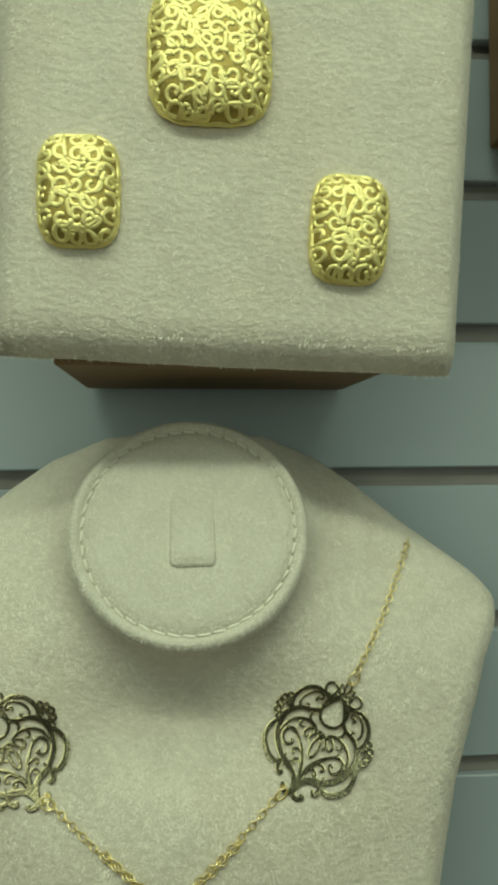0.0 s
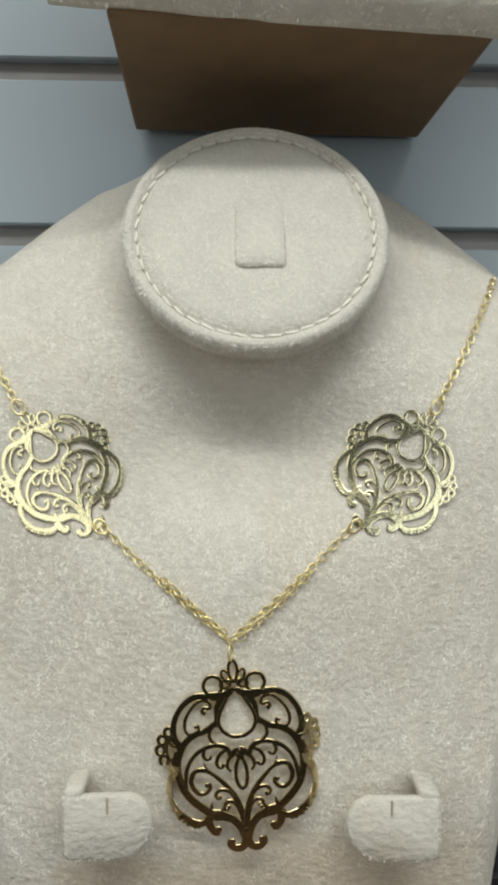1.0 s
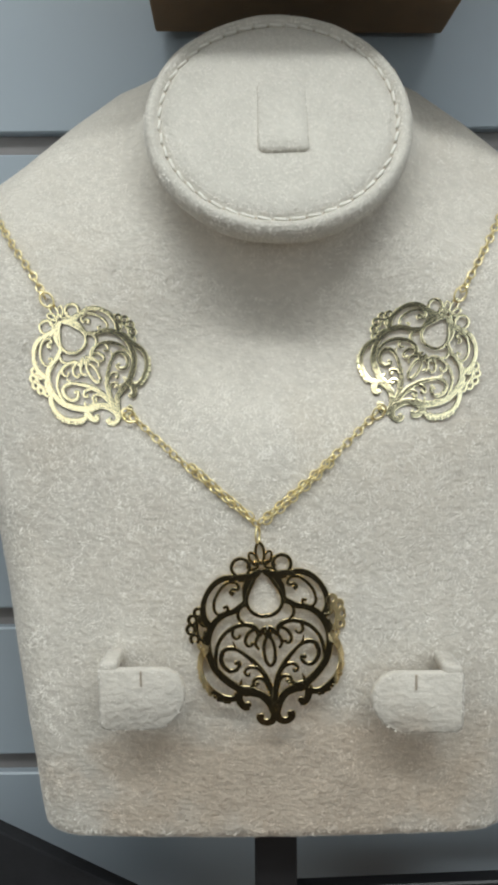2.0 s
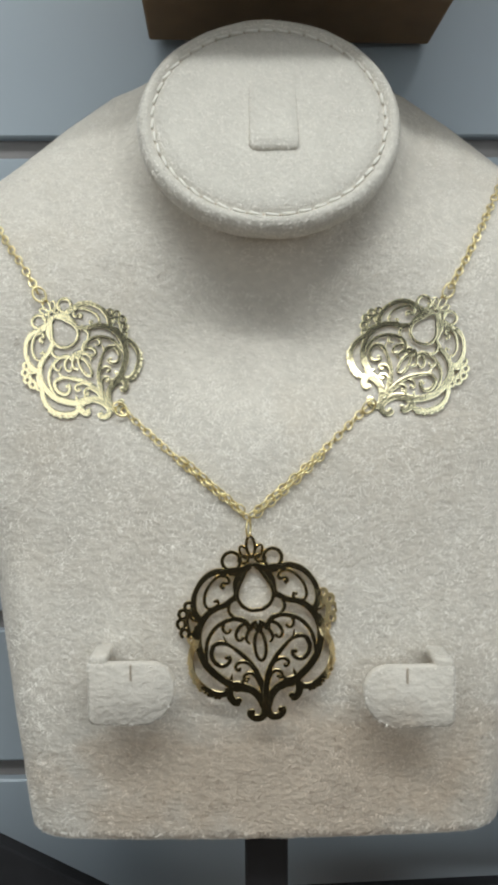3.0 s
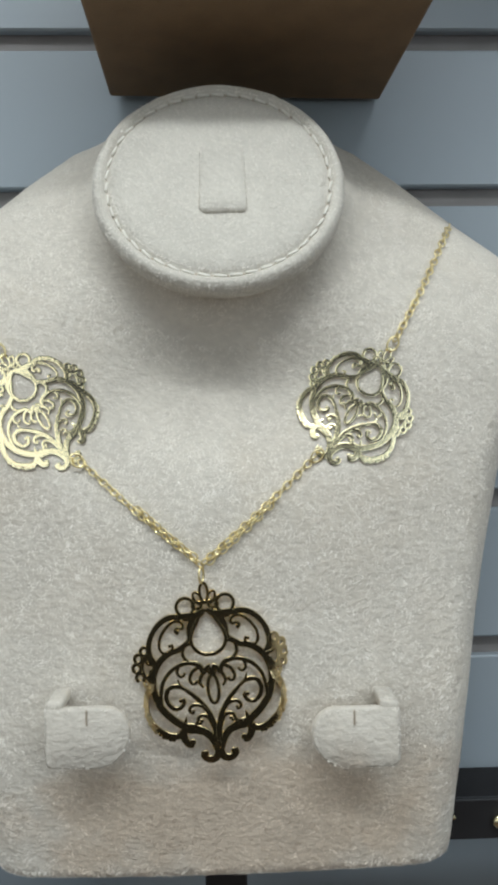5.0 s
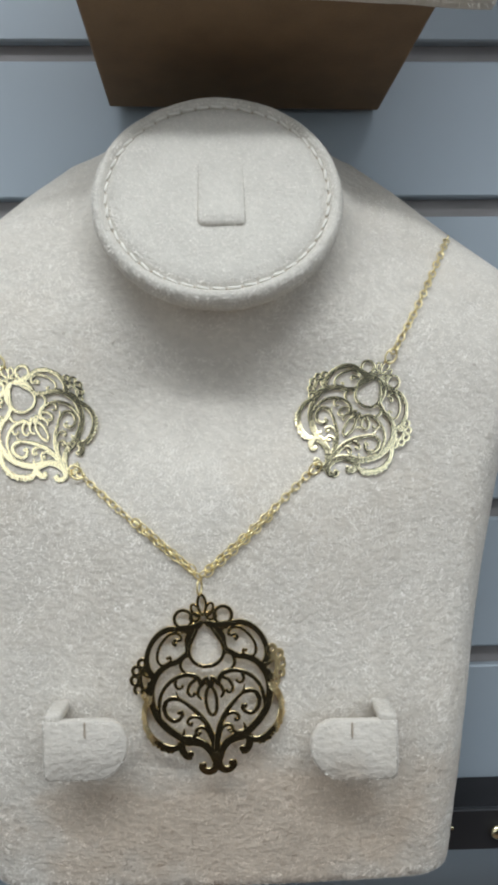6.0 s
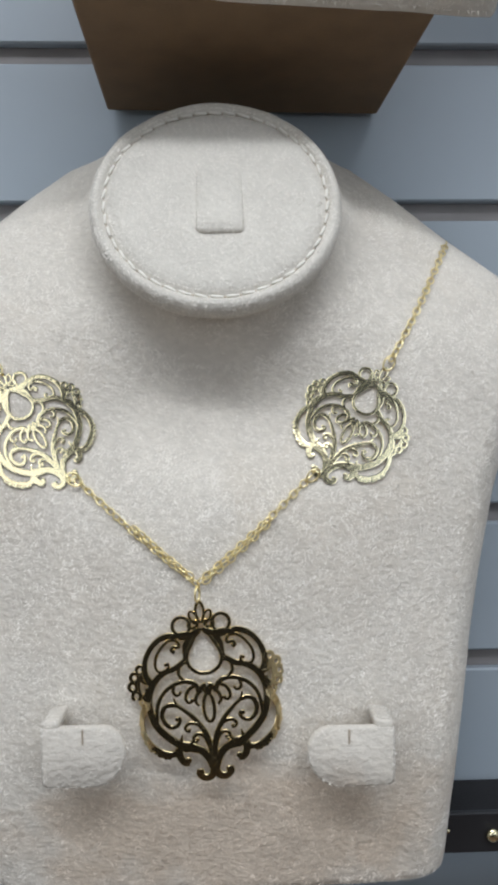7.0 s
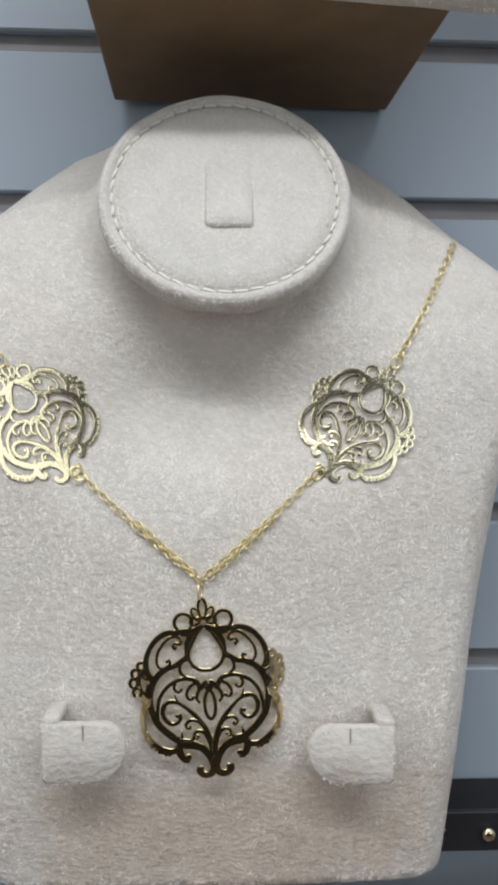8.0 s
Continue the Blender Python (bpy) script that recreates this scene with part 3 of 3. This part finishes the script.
def cushion_bm():
    bm = box_bm(-0.0845, 0.0845, -0.1085, -0.0970, -0.003, 0.205)
    bmesh.ops.subdivide_edges(bm, edges=bm.edges, cuts=24, use_grid_fill=True)
    for v in bm.verts:
        x, z = v.co.x / 0.0845, (v.co.z - 0.101) / 0.104
        round_x, round_z = max(0, (abs(x) - 0.90) / 0.10), max(0, (abs(z) - 0.93) / 0.07)
        if v.co.y < -0.0971:
            v.co.y += 0.0075 * min(1, (-0.097 - v.co.y) / 0.0115) * (1 - math.sqrt(max(0, 1 - min(1, round_x**2 + round_z**2)))) + 0.0004 * noise.noise(v.co * 40)
        v.co.x *= 1 - 0.02 * round_z**2 + 0.065 * v.co.z / 0.2
        v.co.z += 0.0006 * noise.noise(v.co * 55)
    return bm


CUSHION_TURN = Matrix.Translation((0.0015, 0, 0.0010)) @ Matrix.Translation((0.082, 0, 0)) @ Matrix.Rotation(radians(0.4), 4, "Y") @ Matrix.Translation((-0.082, 0, 0))
cushion = part("cushion", cushion_bm(), SUEDE, riser, "cream suede cushioned front panel", smooth=True)
cushion.matrix_local = CUSHION_TURN


def filigree(name, w, h, depth, m, label, category, group, seed):
    """A puffed rounded rectangle of gold covered with wire scrolls."""
    rnd = random.Random(seed)

    def dome(x, z):
        q = (abs(x) / w) ** 3.8 + (abs(z) / h) ** 3.8
        return -depth * max(0.0, 1 - q) ** 0.42

    bm = bmesh.new()
    n = 30
    mid = bm.verts.new((0, dome(0, 0), 0))
    last = None
    for k in range(1, 13):
        r = math.sin(k / 12 * math.pi / 2)
        loop = []
        for i in range(n * 2):
            a = math.tau * i / (n * 2)
            c, s = math.cos(a), math.sin(a)
            e = (abs(c) ** 3.8 + abs(s) ** 3.8) ** (-1 / 3.8)
            x, z = r * w * e * c, r * h * e * s
            loop.append(bm.verts.new((x, dome(x, z), z)))
        for i in range(n * 2):
            j = (i + 1) % (n * 2)
            bm.faces.new((mid, loop[i], loop[j]) if last is None else (last[i], loop[i], loop[j], last[j]))
        last = loop
    bm.faces.new(last)
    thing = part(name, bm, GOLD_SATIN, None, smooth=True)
    thing.matrix_world = m
    tagged(thing, label, category, group)
    bm = bmesh.new()
    step = 0.0054
    nx, nz = max(3, round(2 * w / step)), max(3, round(2 * h / step))

    def laid(x, z):
        q = (abs(x) / w) ** 3.8 + (abs(z) / h) ** 3.8
        if q > 0.93:
            x, z = x * (0.93 / q) ** (1 / 3.8), z * (0.93 / q) ** (1 / 3.8)
        return Vector((x, dome(x, z) + 0.0002, z))

    def wire(points, r):
        pts = [laid(x, z) for x, z in points]
        pts = [p for k, p in enumerate(pts) if k == 0 or (p - pts[k - 1]).length > 1e-4]
        if len(pts) > 3:
            tube(bm, pts, 1.2 * r, 8, flat=0.5)

    hearts = {}
    for i in range(nx):
        for j in range(nz):
            cx = (-1 + (2 * i + 1) / nx) * w + rnd.uniform(-0.0010, 0.0010)
            cz = (-1 + (2 * j + 1) / nz) * h + rnd.uniform(-0.0010, 0.0010)
            spin, a0, turns, r0 = (1 if (i + j) % 2 else -1), rnd.uniform(0, math.tau), rnd.uniform(0.75, 1.05), rnd.uniform(0.0026, 0.0033)
            spiral = []
            for k in range(15):
                t = k / 14
                q = a0 + spin * math.tau * turns * t
                rr = r0 * (1.15 - 0.80 * t)
                spiral.append((cx + rr * math.cos(q), cz + rr * math.sin(q)))
            wire(spiral, rnd.uniform(0.00075, 0.00095))
            hearts[i, j] = (spiral[0], (cx, cz))
            bmesh.ops.create_icosphere(bm, subdivisions=1, radius=0.0010, matrix=Matrix.Translation(laid(*spiral[-1])) @ Matrix.Diagonal((1.2, 0.6, 1.2, 1)))
    for (i, j), (start, heart) in hearts.items():
        for other in ((i + 1, j), (i, j + 1)):
            if other in hearts and rnd.random() < 0.7:
                end = hearts[other][0]
                bow = rnd.uniform(-0.0016, 0.0016)
                wire([(start[0] + (end[0] - start[0]) * t + bow * math.sin(math.pi * t), start[1] + (end[1] - start[1]) * t - bow * math.sin(math.pi * t)) for t in np.linspace(0, 1, 8).tolist()], 0.0008)
    part("scrollwork", bm, GOLD_RICH, thing, "bright gold scroll wires", smooth=True)
    bm = bmesh.new()
    pts = []
    for i in range(80):
        a = math.tau * i / 80
        c, s = math.cos(a), math.sin(a)
        e = (abs(c) ** 3.8 + abs(s) ** 3.8) ** (-1 / 3.8)
        pts.append(Vector((w * e * c * (1 + 0.012 * math.sin(i * 1.9)), -0.0008 + 0.0005 * math.sin(i * 1.3), h * e * s)))
    tube(bm, pts, 0.0012, 6, True)
    part("edge_wire", bm, GOLD_RICH, thing, smooth=True)
    return thing


def on_riser(x, z, turn):
    return RISER @ Matrix.Translation((x, -0.1086, z)) @ Matrix.Rotation(radians(turn), 4, "Y")


filigree("square_pendant", 0.0212, 0.0243, 0.0100, on_riser(-0.0095, 0.1080, -2), "puffed square gold scrollwork pendant pinned on suede", "pendant", "", 3)
filigree("earring", 0.0134, 0.0190, 0.0080, on_riser(-0.0540, 0.0565, -2), "puffed oblong gold scrollwork earring pinned on suede", "earring", "earrings on the riser", 7)
filigree("earring", 0.0134, 0.0190, 0.0080, on_riser(0.0425, 0.0485, 2), "puffed oblong gold scrollwork earring pinned on suede", "earring", "earrings on the riser", 11)


# ---- the nap of the suede ----
# The last patch puts shade under the neck pad into the fibre normals.
DARK_PATCHES = ((-0.066, 1.040, 0.040, 0.014), (-0.015, 1.030, 0.030, 0.016), (0.038, 1.036, 0.040, 0.014), (-0.030, 1.008, 0.060, 0.013), (0.010, 1.010, 0.050, 0.012), (-0.0205, 1.200, 0.046, 0.024))


def nap_darkening(p):
    """How far fibre normals tip downwards at a place, to darken set patches of the nap."""
    wob = 0.006 * noise.noise(p * 70)
    return 0.35 * max(math.exp(-(((p.x - x + wob) / a) ** 4) - ((p.z - z + wob) / b) ** 4) for x, z, a, b in DARK_PATCHES)


def nap(parent, places, seed, length=0.0023, thick=0.00016):
    """Short fibres that lie almost flat on the cloth: places are rows of point, normal."""
    rnd = np.random.default_rng(seed)
    verts, normals, n = [], [], len(places)
    lens, angs, lifts = (rnd.uniform(0.5, 1.3, n) * length).tolist(), rnd.normal(0, 0.6, n).tolist(), rnd.uniform(0.01, 0.13, n).tolist()
    tips = rnd.normal(0, 0.20, (n, 2)).tolist()
    for (p, nrm), ln, an, li, (ta, tb) in zip(places, lens, angs, lifts, tips):
        an += 2.6 * noise.noise(p * 60) + 1.8 * noise.noise(p * 190) - 1.7
        right = Vector((0, 0, 1)).cross(nrm).normalized()
        up = nrm.cross(right)
        d = (math.cos(an) * right + math.sin(an) * up + li * nrm).normalized()
        s = d.cross(nrm).normalized() * thick
        p = p - 0.0001 * nrm
        verts += [p - s, p + s, p + d * ln]
        q = p * 410
        ta += 0.9 * noise.noise(q + Vector((7, 3, 1))) + 0.35 * noise.noise(q * 0.45)
        tb += 0.85 * noise.noise(q) + 0.55 * noise.noise(q * 0.45 + Vector((2, 9, 4))) + 0.25 - nap_darkening(p)
        normals += [tuple((nrm + ta * right + tb * up).normalized())] * 3
    me = bpy.data.meshes.new("nap")
    me.from_pydata([tuple(v) for v in verts], [], np.arange(3 * n).reshape(-1, 3).tolist())
    me.shade_smooth()
    me.normals_split_custom_set(normals)
    me.materials.append(FIBRE)
    ob = new("nap", me)
    ob["kind"] = "stuff"
    return under(ob, parent)


def chest_places(n, seed):
    rnd = np.random.default_rng(seed)
    out = []
    while len(out) < n:
        x, z = X0 + float(rnd.uniform(-0.149, 0.149)), float(rnd.uniform(Z0, 1.29))
        if abs(x - X0) > half_width(z) - 0.0005 or z > interp(abs(x - X0), SHOULDER) - 0.001:
            continue
        if math.hypot(x - DISC.x, (z - DISC.z) / 0.92) < DISC_R - 0.002:
            continue
        e = 0.001
        y = chest_y(x, z)
        nrm = Vector((chest_y(x + e, z) - y, -e, chest_y(x, z + e) - y)).normalized()
        out.append((Vector((x, y, z)), nrm))
    return out


FIBRE = material("suede_fibre", (0.885, 0.84, 0.76), 0.9, 0, 45, 0.06, sheen=0.1)
blotched(FIBRE, (-0.012, 0.23, 1.016), (0.105, 0.30, 0.040), (0.96, 0.875, 0.795))
torso = [o for o in bust.children if o.name.startswith("torso")][0]
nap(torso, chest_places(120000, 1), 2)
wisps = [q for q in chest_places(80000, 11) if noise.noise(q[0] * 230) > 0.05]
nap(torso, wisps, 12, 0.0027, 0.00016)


def mesh_places(ob, n, seed, keep):
    """Points spread evenly over the faces of a mesh that keep() accepts."""
    rnd = np.random.default_rng(seed)
    m = ob.matrix_world
    tris = []
    ob.data.calc_loop_triangles()
    for t in ob.data.loop_triangles:
        a, b, c = (m @ ob.data.vertices[i].co for i in t.vertices)
        nrm = (b - a).cross(c - a)
        if keep(nrm.normalized()):
            tris.append((a, b, c, nrm))
    area = np.array([t[3].length for t in tris])
    out = []
    for i in rnd.choice(len(tris), n, p=area / area.sum()):
        a, b, c, nrm = tris[i]
        u, v = (float(q) for q in rnd.uniform(0, 1, 2))
        if u + v > 1:
            u, v = 1 - u, 1 - v
        out.append((a + u * (b - a) + v * (c - a), nrm.normalized()))
    return out


bpy.context.view_layer.update()
nap(pad, mesh_places(pad, 26000, 5, lambda q: q.y < 0.5), 6, 0.0019, 0.00014)
tongue = [o for o in pad.children if o.name.startswith("tongue")][0]
nap(tongue, mesh_places(tongue, 2200, 15, lambda q: q.y < 0.3), 16, 0.0017, 0.00014)
nap(cushion, mesh_places(cushion, 52000, 7, lambda q: q.y < -0.35), 8, 0.0022, 0.00015)
for tab in [o for o in bust.children if o.name.startswith("earring_tongue")]:
    nap(tab, mesh_places(tab, 4500, 9, lambda q: q.y < 0.3), 10, 0.0013)

copy_thing(riser, Matrix.Translation((0.2060, 0, 0.1240)) @ RISER)
